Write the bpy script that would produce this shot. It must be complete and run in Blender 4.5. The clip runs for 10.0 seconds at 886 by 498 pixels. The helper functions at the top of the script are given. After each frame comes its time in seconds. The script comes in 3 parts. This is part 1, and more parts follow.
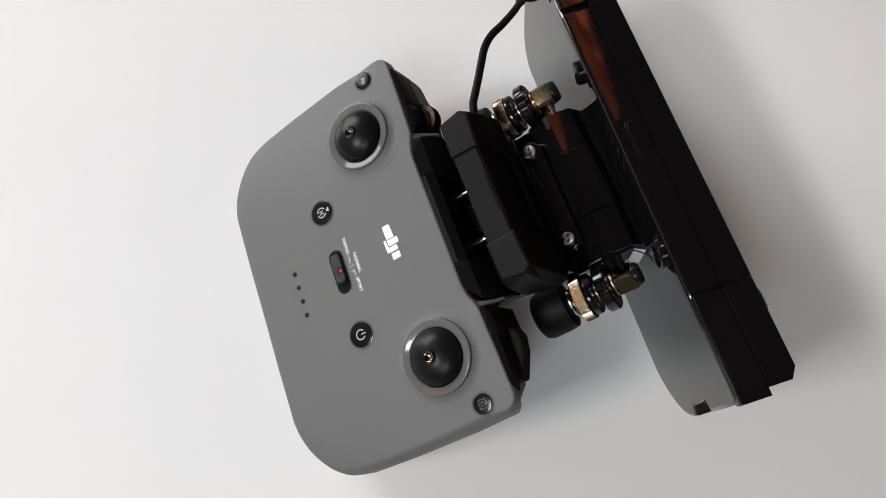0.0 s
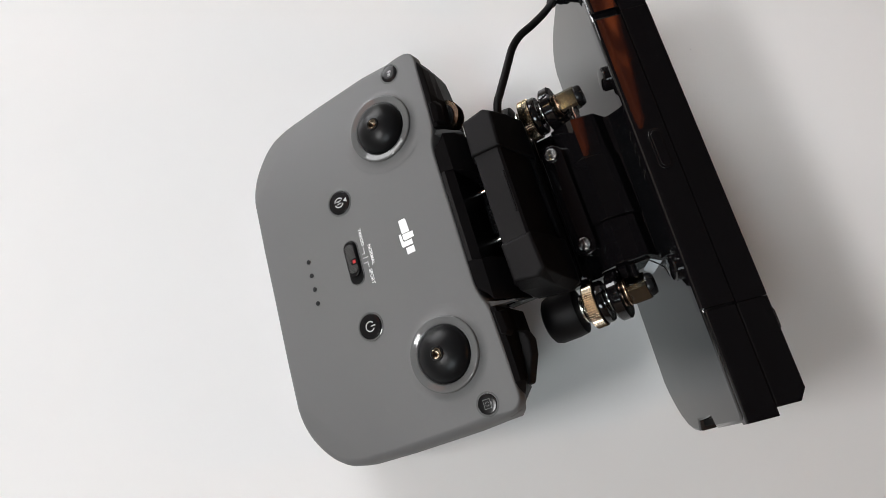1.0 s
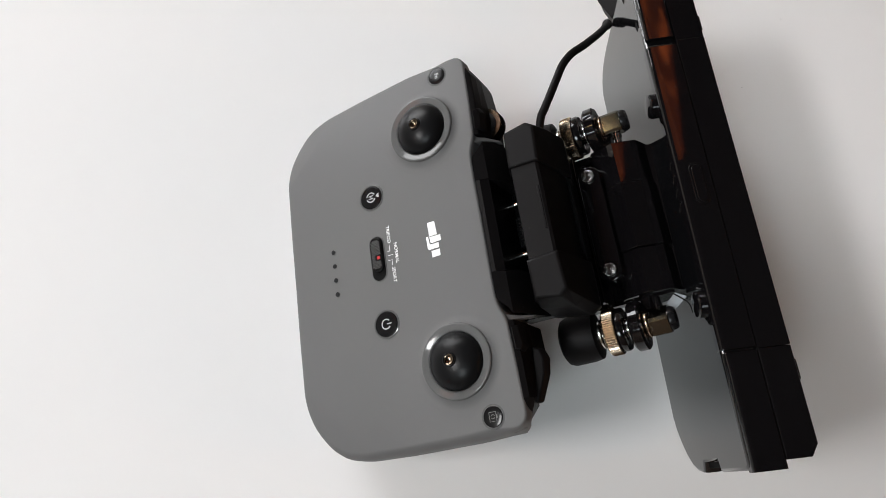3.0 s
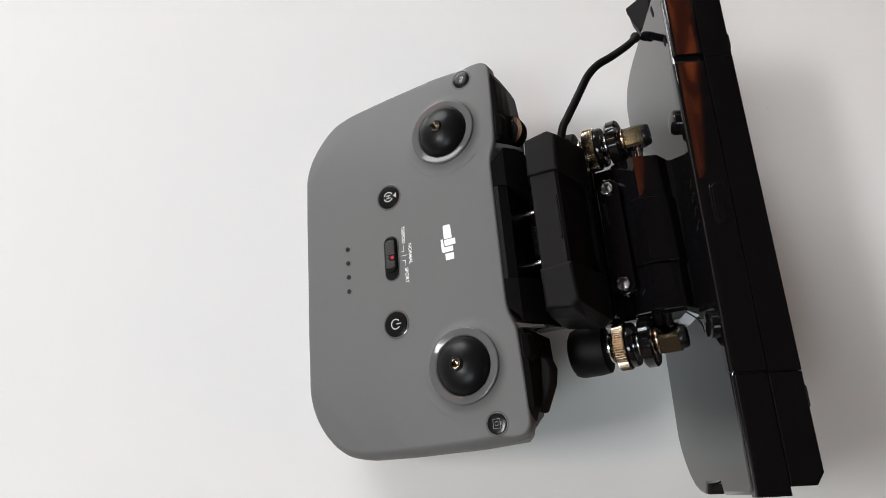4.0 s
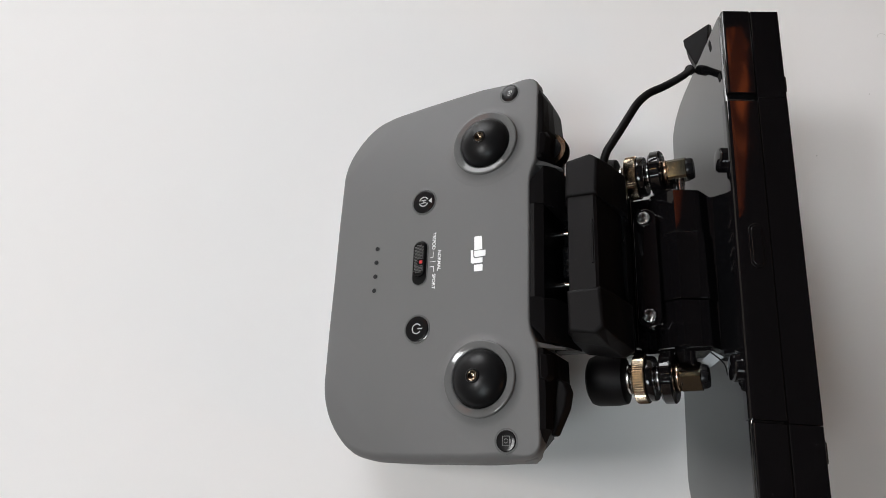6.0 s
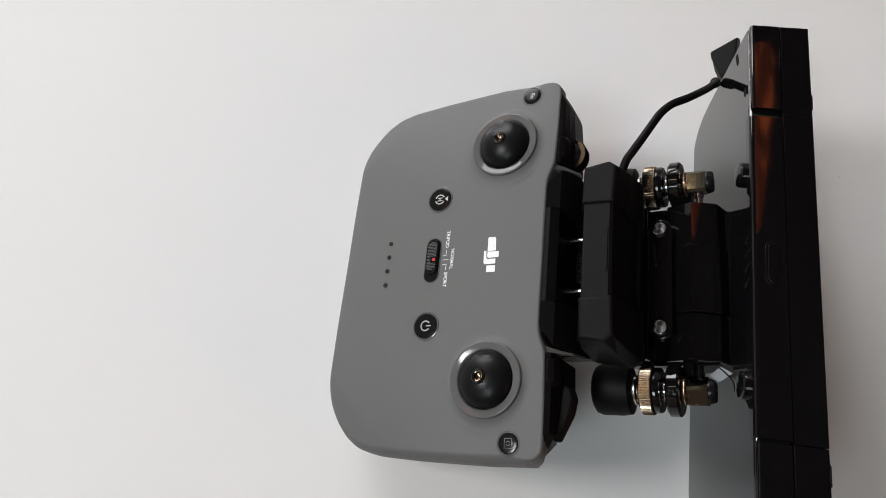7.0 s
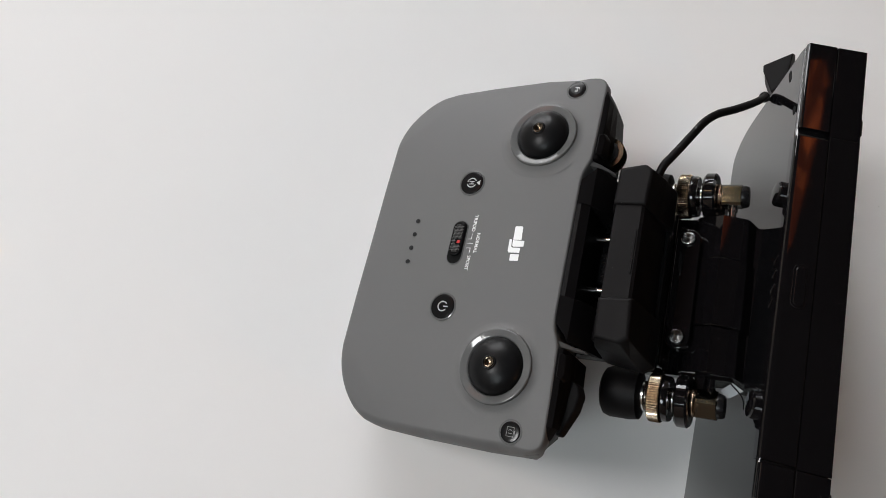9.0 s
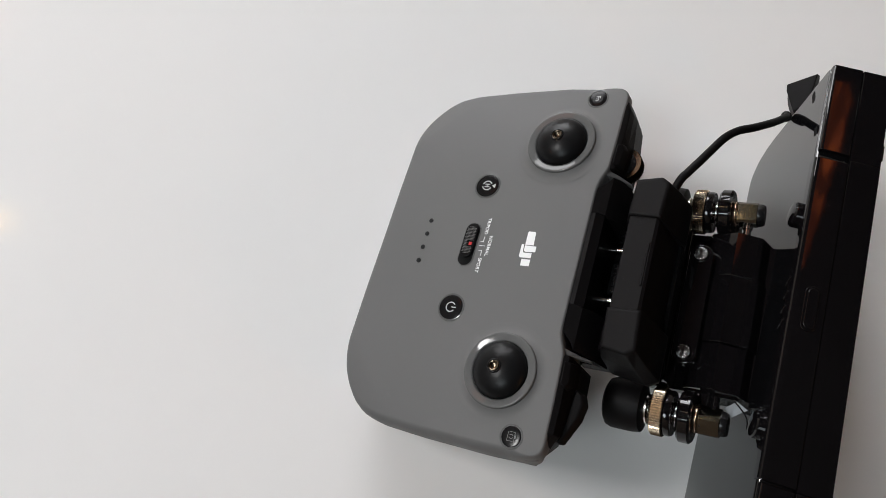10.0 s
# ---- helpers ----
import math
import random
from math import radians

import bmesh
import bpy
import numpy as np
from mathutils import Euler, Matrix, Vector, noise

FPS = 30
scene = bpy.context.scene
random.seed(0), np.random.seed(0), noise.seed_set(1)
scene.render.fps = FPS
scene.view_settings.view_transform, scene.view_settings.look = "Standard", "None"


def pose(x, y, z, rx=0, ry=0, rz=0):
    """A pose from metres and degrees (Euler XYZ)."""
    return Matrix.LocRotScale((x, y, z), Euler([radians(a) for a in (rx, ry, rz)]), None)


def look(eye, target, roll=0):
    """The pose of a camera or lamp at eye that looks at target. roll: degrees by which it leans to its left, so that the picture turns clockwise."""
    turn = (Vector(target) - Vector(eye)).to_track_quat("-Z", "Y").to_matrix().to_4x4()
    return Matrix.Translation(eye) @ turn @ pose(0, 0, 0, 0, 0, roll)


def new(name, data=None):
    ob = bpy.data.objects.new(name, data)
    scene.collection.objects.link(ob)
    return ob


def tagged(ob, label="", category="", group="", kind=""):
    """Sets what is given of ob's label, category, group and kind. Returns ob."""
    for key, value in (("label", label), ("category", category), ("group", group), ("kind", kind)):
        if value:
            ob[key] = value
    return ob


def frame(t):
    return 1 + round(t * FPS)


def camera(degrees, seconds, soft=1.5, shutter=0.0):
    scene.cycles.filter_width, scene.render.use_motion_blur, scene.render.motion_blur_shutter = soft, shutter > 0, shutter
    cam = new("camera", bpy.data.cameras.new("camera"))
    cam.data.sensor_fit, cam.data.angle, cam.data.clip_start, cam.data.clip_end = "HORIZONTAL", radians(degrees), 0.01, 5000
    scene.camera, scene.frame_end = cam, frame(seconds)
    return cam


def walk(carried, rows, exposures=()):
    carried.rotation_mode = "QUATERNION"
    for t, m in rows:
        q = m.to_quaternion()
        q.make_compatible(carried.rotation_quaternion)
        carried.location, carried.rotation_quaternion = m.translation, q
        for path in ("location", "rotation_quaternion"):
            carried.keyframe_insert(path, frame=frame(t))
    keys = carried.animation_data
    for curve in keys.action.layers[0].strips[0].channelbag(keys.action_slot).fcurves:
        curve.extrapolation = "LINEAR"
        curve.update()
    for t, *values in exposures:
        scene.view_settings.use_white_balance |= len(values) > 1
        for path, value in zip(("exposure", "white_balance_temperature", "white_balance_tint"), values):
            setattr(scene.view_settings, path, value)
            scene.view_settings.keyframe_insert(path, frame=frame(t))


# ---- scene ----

cam = camera(65.0, 10.0, soft=0.8)
# seconds, place in metres, turn in degrees
PATH = [
    (0, 0.00279, -0.09174, 0.30519, 20.176, -1.429, -19.663),
    (0.5, 0.00267, -0.09154, 0.30518, 19.930, -1.511, -17.690),
    (1, 0.00254, -0.09133, 0.30517, 19.773, -1.647, -15.773),
    (1.5, 0.00241, -0.09115, 0.30514, 19.739, -1.745, -13.900),
    (2, 0.00224, -0.09098, 0.30510, 19.762, -1.866, -12.073),
    (2.5, 0.00203, -0.09082, 0.30503, 19.847, -2.090, -10.189),
    (4, 0.00177, -0.09064, 0.30493, 20.021, -2.409, -4.638),
    (4.5, 0.00147, -0.09048, 0.30484, 20.089, -2.410, -2.830),
    (5, 0.00117, -0.09032, 0.30479, 20.232, -2.397, -1.034),
    (5.5, 0.00087, -0.09018, 0.30479, 20.394, -2.506, 0.691),
    (7, 0.00057, -0.09007, 0.30484, 20.036, -2.812, 6.022),
    (7.5, 0.00028, -0.09001, 0.30497, 19.648, -2.869, 7.841),
    (8, -0.00000, -0.09001, 0.30514, 19.100, -2.980, 9.570),
    (8.5, -0.00028, -0.09004, 0.30534, 18.483, -3.212, 11.377),
    (9, -0.00056, -0.09008, 0.30553, 18.059, -3.324, 13.130),
    (9.5, -0.00085, -0.09014, 0.30573, 17.849, -3.540, 14.915),
    (10, -0.00115, -0.09020, 0.30592, 17.860, -3.574, 16.622),
]
walk(cam, [(r[0], pose(*r[1:])) for r in PATH], exposures=[(0, 0.06), (2.5, 0.05), (4.5, 0.02), (5.5, -0.05), (8, -0.14), (10, -0.19)])

# ---- light ----
# a room by day: a wide window, a small high one and a roof window; a warm lamp and an added warm fill on the other side
world = bpy.data.worlds.new("world")
scene.world = world
world.use_nodes = True
sky = world.node_tree.nodes.new("ShaderNodeTexSky")
sky.sky_type, sky.sun_disc = "NISHITA", False
sky.sun_elevation, sky.sun_rotation = radians(35), radians(250)
world.node_tree.nodes["Background"].inputs[1].default_value = 0.1
world.node_tree.links.new(sky.outputs[0], world.node_tree.nodes["Background"].inputs[0])


def area_lamp(name, eye, target, sx, sy, watts, colour):
    lamp = bpy.data.lights.new(name, "AREA")
    lamp.shape, lamp.size, lamp.size_y, lamp.energy, lamp.color = "RECTANGLE", sx, sy, watts, colour
    ob = new(name, lamp)
    ob.matrix_world = look(eye, target)
    return ob


area_lamp("skylight_daylight", (-0.95, -1.1, 1.74), (-0.9, -1.05, 0), 0.76, 0.76, 20, (0.86, 0.96, 1.0))
area_lamp("north_window_daylight", (-0.95, 1.48, 0.62), (-0.3, 0, 0.1), 1.1, 0.9, 32, (0.98, 0.985, 1.0))
area_lamp("west_window_daylight", (-1.58, -0.15, 1.58), (-0.2, -0.05, 0.1), 0.56, 0.26, 23, (0.985, 0.985, 0.985))

# ---- materials ----


def tex_coords(nt):
    return nt.nodes.new("ShaderNodeTexCoord").outputs["Object"]


def material(name, colour, rough=0.5, metal=0.0, grain=0.0, grain_scale=900.0, stain=0.0, stain_scale=25.0,
             rough_var=0.0, coat=0.0, spec=0.5, dust=0.0):
    """A principled surface with colour drift and gloss drift at a large scale and relief at a fine one."""
    m = bpy.data.materials.new(name)
    m.use_nodes = True
    nt = m.node_tree
    b = nt.nodes["Principled BSDF"]
    b.inputs["Base Color"].default_value = (*colour, 1)
    b.inputs["Roughness"].default_value = rough
    b.inputs["Metallic"].default_value = metal
    b.inputs["Specular IOR Level"].default_value = spec
    b.inputs["Coat Weight"].default_value = coat
    b.inputs["Coat Roughness"].default_value = 0.06
    co = tex_coords(nt)
    if stain or rough_var:
        n = nt.nodes.new("ShaderNodeTexNoise")
        n.inputs["Scale"].default_value, n.inputs["Detail"].default_value = stain_scale, 6
        nt.links.new(co, n.inputs["Vector"])
        if stain:
            mix = nt.nodes.new("ShaderNodeMix")
            mix.data_type = "RGBA"
            mix.inputs["A"].default_value = (*[c * (1 - stain) for c in colour], 1)
            mix.inputs["B"].default_value = (*[min(1, c * (1 + stain)) for c in colour], 1)
            nt.links.new(n.outputs["Fac"], mix.inputs["Factor"])
            nt.links.new(mix.outputs["Result"], b.inputs["Base Color"])
        if rough_var:
            r = nt.nodes.new("ShaderNodeMapRange")
            r.inputs["From Min"].default_value, r.inputs["From Max"].default_value = 0.3, 0.7
            r.inputs["To Min"].default_value, r.inputs["To Max"].default_value = max(0.02, rough - rough_var), rough + rough_var
            nt.links.new(n.outputs["Fac"], r.inputs["Value"])
            nt.links.new(r.outputs["Result"], b.inputs["Roughness"])
    if dust:
        d = nt.nodes.new("ShaderNodeTexVoronoi")
        d.inputs["Scale"].default_value, d.inputs["Randomness"].default_value = 260.0, 1.0
        nt.links.new(co, d.inputs["Vector"])
        dot = nt.nodes.new("ShaderNodeMapRange")
        dot.inputs["From Min"].default_value, dot.inputs["From Max"].default_value = 0.02, 0.038
        dot.inputs["To Min"].default_value, dot.inputs["To Max"].default_value = dust, 0.0
        nt.links.new(d.outputs["Distance"], dot.inputs["Value"])
        speck = nt.nodes.new("ShaderNodeMix")
        speck.data_type = "RGBA"
        speck.inputs["B"].default_value = (0.4, 0.39, 0.38, 1)
        speck.inputs["A"].default_value = (*colour, 1)
        if b.inputs["Base Color"].is_linked:
            nt.links.new(b.inputs["Base Color"].links[0].from_socket, speck.inputs["A"])
        nt.links.new(dot.outputs["Result"], speck.inputs["Factor"])
        nt.links.new(speck.outputs["Result"], b.inputs["Base Color"])
    if grain:
        g = nt.nodes.new("ShaderNodeTexNoise")
        g.inputs["Scale"].default_value, g.inputs["Detail"].default_value = grain_scale, 3
        nt.links.new(co, g.inputs["Vector"])
        bump = nt.nodes.new("ShaderNodeBump")
        bump.inputs["Strength"].default_value, bump.inputs["Distance"].default_value = grain, 0.0002
        nt.links.new(g.outputs["Fac"], bump.inputs["Height"])
        nt.links.new(bump.outputs["Normal"], b.inputs["Normal"])
    return m


def glowing(name, colour, strength):
    m = bpy.data.materials.new(name)
    m.use_nodes = True
    b = m.node_tree.nodes["Principled BSDF"]
    b.inputs["Base Color"].default_value = (*colour, 1)
    b.inputs["Emission Color"].default_value = (*colour, 1)
    b.inputs["Emission Strength"].default_value = strength
    return m


TABLE = material("white_laminate", (0.80, 0.79, 0.785), 0.085, grain=0.015, grain_scale=350, stain=0.012, stain_scale=9, rough_var=0.015, spec=0.35)
GREY = material("grey_matte_plastic", (0.112, 0.1105, 0.11), 0.55, grain=0.10, grain_scale=2600, stain=0.03, stain_scale=40, rough_var=0.04, spec=0.27)
GREY_RING = material("grey_satin_plastic", (0.098, 0.098, 0.098), 0.045, grain=0.01, grain_scale=2000, stain=0.03, spec=0.32)
RUBBER = material("black_soft_plastic", (0.0042, 0.0036, 0.0039), 0.5, grain=0.18, grain_scale=2400, stain=0.15, stain_scale=60, rough_var=0.06, spec=0.1, dust=0.4)
SATIN = material("black_satin_plastic", (0.006, 0.006, 0.0065), 0.24, grain=0.05, grain_scale=1800, stain=0.1, stain_scale=60, rough_var=0.03, spec=0.22)
DOME = material("black_matt_dome", (0.0065, 0.0065, 0.007), 0.3, grain=0.05, grain_scale=1800, stain=0.1, stain_scale=60, rough_var=0.03, spec=0.13)
BUTTON = material("black_button_plastic", (0.006, 0.006, 0.0065), 0.14, grain=0.04, grain_scale=2600, spec=0.16)
GLOSS = material("black_piano_gloss", (0.0035, 0.0031, 0.0035), 0.035, grain=0.012, grain_scale=160, stain=0.1, stain_scale=90, rough_var=0.015, dust=0.22)
GLAZED = material("black_glazed_front", (0.004, 0.004, 0.0045), 0.035, grain=0.012, grain_scale=160, stain=0.1, stain_scale=90, rough_var=0.015, dust=0.12, spec=1.0)
GAP = material("dark_gap", (0.004, 0.004, 0.004), 0.7, spec=0.08)
BRASS = material("nickel_brass", (0.2, 0.16, 0.118), 0.2, 1.0, grain=0.04, grain_scale=1500, stain=0.12, stain_scale=150, rough_var=0.03)
BRONZE = material("nickel_plate", (0.2, 0.19, 0.155), 0.1, 1.0, grain=0.02, grain_scale=1200, stain=0.08, stain_scale=260, rough_var=0.02)
STEEL = material("polished_steel", (0.62, 0.61, 0.60), 0.16, 1.0, grain=0.05, grain_scale=1800, rough_var=0.05)
TURNED = material("turned_steel", (0.27, 0.265, 0.26), 0.26, 1.0, rough_var=0.04)
TURNED.node_tree.nodes["Principled BSDF"].inputs["Anisotropic"].default_value = 0.9
ring_lines = TURNED.node_tree.nodes.new("ShaderNodeTangent")
ring_lines.direction_type, ring_lines.axis = "RADIAL", "Z"
TURNED.node_tree.links.new(ring_lines.outputs[0], TURNED.node_tree.nodes["Principled BSDF"].inputs["Tangent"])
COPPER = material("copper_thread", (0.55, 0.40, 0.29), 0.22, 1.0, grain=0.05)
PRINT = material("white_print", (0.78, 0.78, 0.78), 0.5)
PRINT_DIM = material("grey_print", (0.42, 0.42, 0.42), 0.5)
PRINT_AND_GLINT = material("dark_grey_print_and_glint", (0.12, 0.12, 0.12), 0.5)
RED = material("red_paint", (0.55, 0.012, 0.015), 0.4)
LED = material("dark_lens", (0.012, 0.013, 0.014), 0.3, spec=0.2)
# unseen walls: two darkened, two paled, to steer bounced light and reflections
WALL_LOW_BOUNCE = material("low_bounce_plaster", (0.13, 0.09, 0.065), 0.8, grain=0.3, grain_scale=90, stain=0.05, stain_scale=2)
WALL_HIGH_BOUNCE = material("high_bounce_plaster", (0.40, 0.365, 0.32), 0.8, grain=0.3, grain_scale=90, stain=0.05, stain_scale=2)
# ceiling dimness put into a near-black colour, so glossy tops mirror dark
CEILING = material("dimmed_ceiling", (0.03, 0.026, 0.026), 0.8, grain=0.3, grain_scale=90, stain=0.05, stain_scale=2)
FLOOR = material("oak_floor", (0.22, 0.13, 0.07), 0.4, grain=0.3, grain_scale=60, stain=0.25, stain_scale=6)
FRAME = material("white_lacquer", (0.75, 0.75, 0.74), 0.35, grain=0.1, grain_scale=60, stain=0.02)
GLASS = bpy.data.materials.new("window_glass")
GLASS.use_nodes = True
GLASS.node_tree.nodes["Principled BSDF"].inputs["Transmission Weight"].default_value = 1.0
GLASS.node_tree.nodes["Principled BSDF"].inputs["Roughness"].default_value = 0.0

# ---- mesh helpers; the rig's own numbers are in millimetres ----
MM = 0.001


def finish(bm, name, mat, smooth=35):
    bmesh.ops.recalc_face_normals(bm, faces=bm.faces)
    me = bpy.data.meshes.new(name)
    bm.to_mesh(me)
    bm.free()
    me.materials.append(mat)
    if smooth:
        me.set_sharp_from_angle(angle=radians(smooth))
        # faces marked as flat keep their own normal, so that broad faces mirror without bending
        for face in me.polygons:
            face.use_smooth = face.material_index == 0
            face.material_index = 0
    return me


def part(name, bm, mat, parent, label="", smooth=35, at=None):
    ob = new(name, finish(bm, name, mat, smooth))
    ob.parent = parent
    if at is not None:
        ob.matrix_basis = at
    return tagged(ob, label) if label else ob


def thing(name, m, label, category, group=""):
    ob = new(name)
    ob.empty_display_size = 0.01
    ob.matrix_world = m
    return tagged(ob, label, category, group)


def prism(outline, z0, z1, bevel=0.0, segments=3, scale=MM, both=True):
    """A solid from an outline in x, y between two heights, its rims rounded."""
    bm = bmesh.new()
    lo = [bm.verts.new((x * scale, y * scale, z0 * scale)) for x, y in outline]
    hi = [bm.verts.new((x * scale, y * scale, z1 * scale)) for x, y in outline]
    n = len(outline)
    bm.faces.new(lo[::-1])
    bm.faces.new(hi)
    for i in range(n):
        bm.faces.new((lo[i], lo[(i + 1) % n], hi[(i + 1) % n], hi[i]))
    bmesh.ops.recalc_face_normals(bm, faces=bm.faces)
    if bevel:
        rim = set(hi) | (set(lo) if both else set())
        edges = [e for e in bm.edges if e.verts[0] in rim and e.verts[1] in rim and abs(e.verts[0].co.z - e.verts[1].co.z) < 1e-9]
        bmesh.ops.bevel(bm, geom=edges, offset=bevel * scale, segments=segments, profile=0.5, affect="EDGES", clamp_overlap=True)
    bm.normal_update()
    for face in bm.faces:
        if abs(face.normal.z) > 0.9999 or len(outline) < 10 and abs(face.normal.z) < 0.001:
            face.material_index = 1
    return bm


def block(x0, x1, y0, y1, z0, z1, bevel=0.6, segments=2, scale=MM):
    bm = bmesh.new()
    bmesh.ops.create_cube(bm, size=1)
    for v in bm.verts:
        v.co = Vector((x0 + (v.co.x + 0.5) * (x1 - x0), y0 + (v.co.y + 0.5) * (y1 - y0), z0 + (v.co.z + 0.5) * (z1 - z0))) * scale
    if bevel:
        bmesh.ops.bevel(bm, geom=bm.edges[:], offset=bevel * scale, segments=segments, profile=0.5, affect="EDGES", clamp_overlap=True)
    bm.normal_update()
    for face in bm.faces:
        if max(abs(c) for c in face.normal) > 0.9999:
            face.material_index = 1
    return bm


def lathe(profile, steps=48, scale=MM):
    """A solid turned round z from rows of radius, height."""
    bm = bmesh.new()
    rings = []
    for r, z in profile:
        if r < 1e-6:
            rings.append([bm.verts.new((0, 0, z * scale))])
        else:
            rings.append([bm.verts.new((r * scale * math.cos(2 * math.pi * k / steps), r * scale * math.sin(2 * math.pi * k / steps), z * scale)) for k in range(steps)])
    for a, b in zip(rings, rings[1:]):
        for k in range(steps):
            j = (k + 1) % steps
            if len(a) == 1 and len(b) == 1:
                continue
            if len(a) == 1:
                bm.faces.new((a[0], b[k], b[j]))
            elif len(b) == 1:
                bm.faces.new((a[k], a[j], b[0]))
            else:
                bm.faces.new((a[k], a[j], b[j], b[k]))
    return bm


def knurled(r, z0, z1, teeth=60, depth=0.35, chamfer=0.6, scale=MM, hole=0.0):
    """A thumb nut with straight knurling round z."""
    bm = bmesh.new()
    n = teeth * 2
    rows = [(r - chamfer, z0, 0), (r, z0 + chamfer, 1), (r, z1 - chamfer, 1), (r - chamfer, z1, 0)]
    rings = []
    for rr, z, kn in rows:
        rings.append([bm.verts.new(((rr - (depth * (k % 2)) * kn) * scale * math.cos(2 * math.pi * k / n), (rr - (depth * (k % 2)) * kn) * scale * math.sin(2 * math.pi * k / n), z * scale)) for k in range(n)])
    for a, b in zip(rings, rings[1:]):
        for k in range(n):
            j = (k + 1) % n
            bm.faces.new((a[k], a[j], b[j], b[k]))
    bm.faces.new(rings[0][::-1])
    bm.faces.new(rings[-1])
    return bm


def threaded(r, z0, z1, pitch=0.8, depth=0.35):
    rows = [(0, z0), (r - depth, z0)]
    z = z0
    while z < z1 - pitch:
        rows += [(r - depth, z + 0.05), (r, z + pitch * 0.5), (r - depth, z + pitch - 0.05)]
        z += pitch
    rows += [(r - depth, z1), (0, z1)]
    return lathe(rows, 32)


def stadium(cx, cy, half_len, half_wid, steps=10, along="y"):
    pts = []
    straight = half_len - half_wid
    for k in range(steps + 1):
        a = math.pi * k / steps
        pts.append((half_wid * math.cos(a), straight + half_wid * math.sin(a)))
    for k in range(steps + 1):
        a = math.pi + math.pi * k / steps
        pts.append((half_wid * math.cos(a), -straight + half_wid * math.sin(a)))
    if along == "x":
        pts = [(y, -x) for x, y in pts]
    return [(cx + x, cy + y) for x, y in pts]


def disc(cx, cy, r, n=32):
    return [(cx + r * math.cos(2 * math.pi * k / n), cy + r * math.sin(2 * math.pi * k / n)) for k in range(n)]


def arc_band(r0, r1, a0, a1, n=24):
    """An outline of a band along an arc, degrees."""
    out = [(r1 * math.cos(radians(a0 + (a1 - a0) * k / n)), r1 * math.sin(radians(a0 + (a1 - a0) * k / n))) for k in range(n + 1)]
    return out + [(r0 * math.cos(radians(a1 + (a0 - a1) * k / n)), r0 * math.sin(radians(a1 + (a0 - a1) * k / n))) for k in range(n + 1)]


def tube(points, r, steps=14, scale=MM, sub=8):
    """A round cord along a smooth line through the points."""
    P = [Vector(p) for p in points]
    line = []
    for i in range(len(P) - 1):
        a, b, c, d = P[max(i - 1, 0)], P[i], P[i + 1], P[min(i + 2, len(P) - 1)]
        for k in range(sub):
            t = k / sub
            line.append(0.5 * ((2 * b) + (c - a) * t + (2 * a - 5 * b + 4 * c - d) * t * t + (3 * b - a - 3 * c + d) * t ** 3))
    line.append(P[-1])
    bm = bmesh.new()
    rings, side = [], Vector((0.3, 0.2, 0.9))
    for i, p in enumerate(line):
        way = (line[min(i + 1, len(line) - 1)] - line[max(i - 1, 0)]).normalized()
        side = (side - way * side.dot(way)).normalized()
        up = way.cross(side)
        rings.append([bm.verts.new((p + r * (math.cos(2 * math.pi * k / steps) * side + math.sin(2 * math.pi * k / steps) * up)) * scale) for k in range(steps)])
    for a, b in zip(rings, rings[1:]):
        for k in range(steps):
            bm.faces.new((a[k], a[(k + 1) % steps], b[(k + 1) % steps], b[k]))
    bm.faces.new(rings[0][::-1])
    bm.faces.new(rings[-1])
    return bm


def lettering(text, size, height=0.03):
    """The words as a thin mesh: reading along x, centred."""
    cu = bpy.data.curves.new("lettering", "FONT")
    cu.body, cu.size, cu.align_x, cu.align_y, cu.extrude = text, size * MM, "CENTER", "CENTER", height * MM
    cu.offset = 0.02 * MM
    ob = new("lettering", cu)
    me = bpy.data.meshes.new_from_object(ob.evaluated_get(bpy.context.evaluated_depsgraph_get()))
    bm = bmesh.new()
    bm.from_mesh(me)
    bpy.data.objects.remove(ob)
    bpy.data.curves.remove(cu)
    bpy.data.meshes.remove(me)
    return bm


def loft(sections, scale=MM, bevel=0.0, flat=True):
    """A closed solid through outlines of equal count, each a list of x, y, z; its edges rounded by bevel."""
    bm = bmesh.new()
    rings = [[bm.verts.new(Vector(p) * scale) for p in s] for s in sections]
    n = len(rings[0])
    for a, b in zip(rings, rings[1:]):
        for k in range(n):
            bm.faces.new((a[k], a[(k + 1) % n], b[(k + 1) % n], b[k]))
    bm.faces.new(rings[0][::-1])
    bm.faces.new(rings[-1])
    if bevel:
        bmesh.ops.recalc_face_normals(bm, faces=bm.faces)
        sharp = [e for e in bm.edges if e.calc_face_angle(0) > radians(14)]
        bmesh.ops.bevel(bm, geom=sharp, offset=bevel * scale, segments=3, profile=0.5, affect="EDGES", clamp_overlap=True)
        for face in bm.faces:
            if flat and face.calc_area() > 6e-6:
                face.material_index = 1
    return bm


def turned(x, y, z, rx=0, ry=0, rz=0):
    return pose(x * MM, y * MM, z * MM, rx, ry, rz)


# ---- the place ----
def setting(name, bm, mat, label):
    ob = new(name, finish(bm, name, mat, 30))
    return tagged(ob, label, "", "", "structure")


ROOM = (-1.6, 1.7, -1.7, 1.5, -0.75, 1.75)
X0, X1, Y0, Y1, Z0, Z1 = ROOM


def joined(boxes):
    out = bmesh.new()
    for box in boxes:
        b2 = block(*box, 0, scale=1)
        me = bpy.data.meshes.new("piece")
        b2.to_mesh(me)
        out.from_mesh(me)
        b2.free()
        bpy.data.meshes.remove(me)
    return out


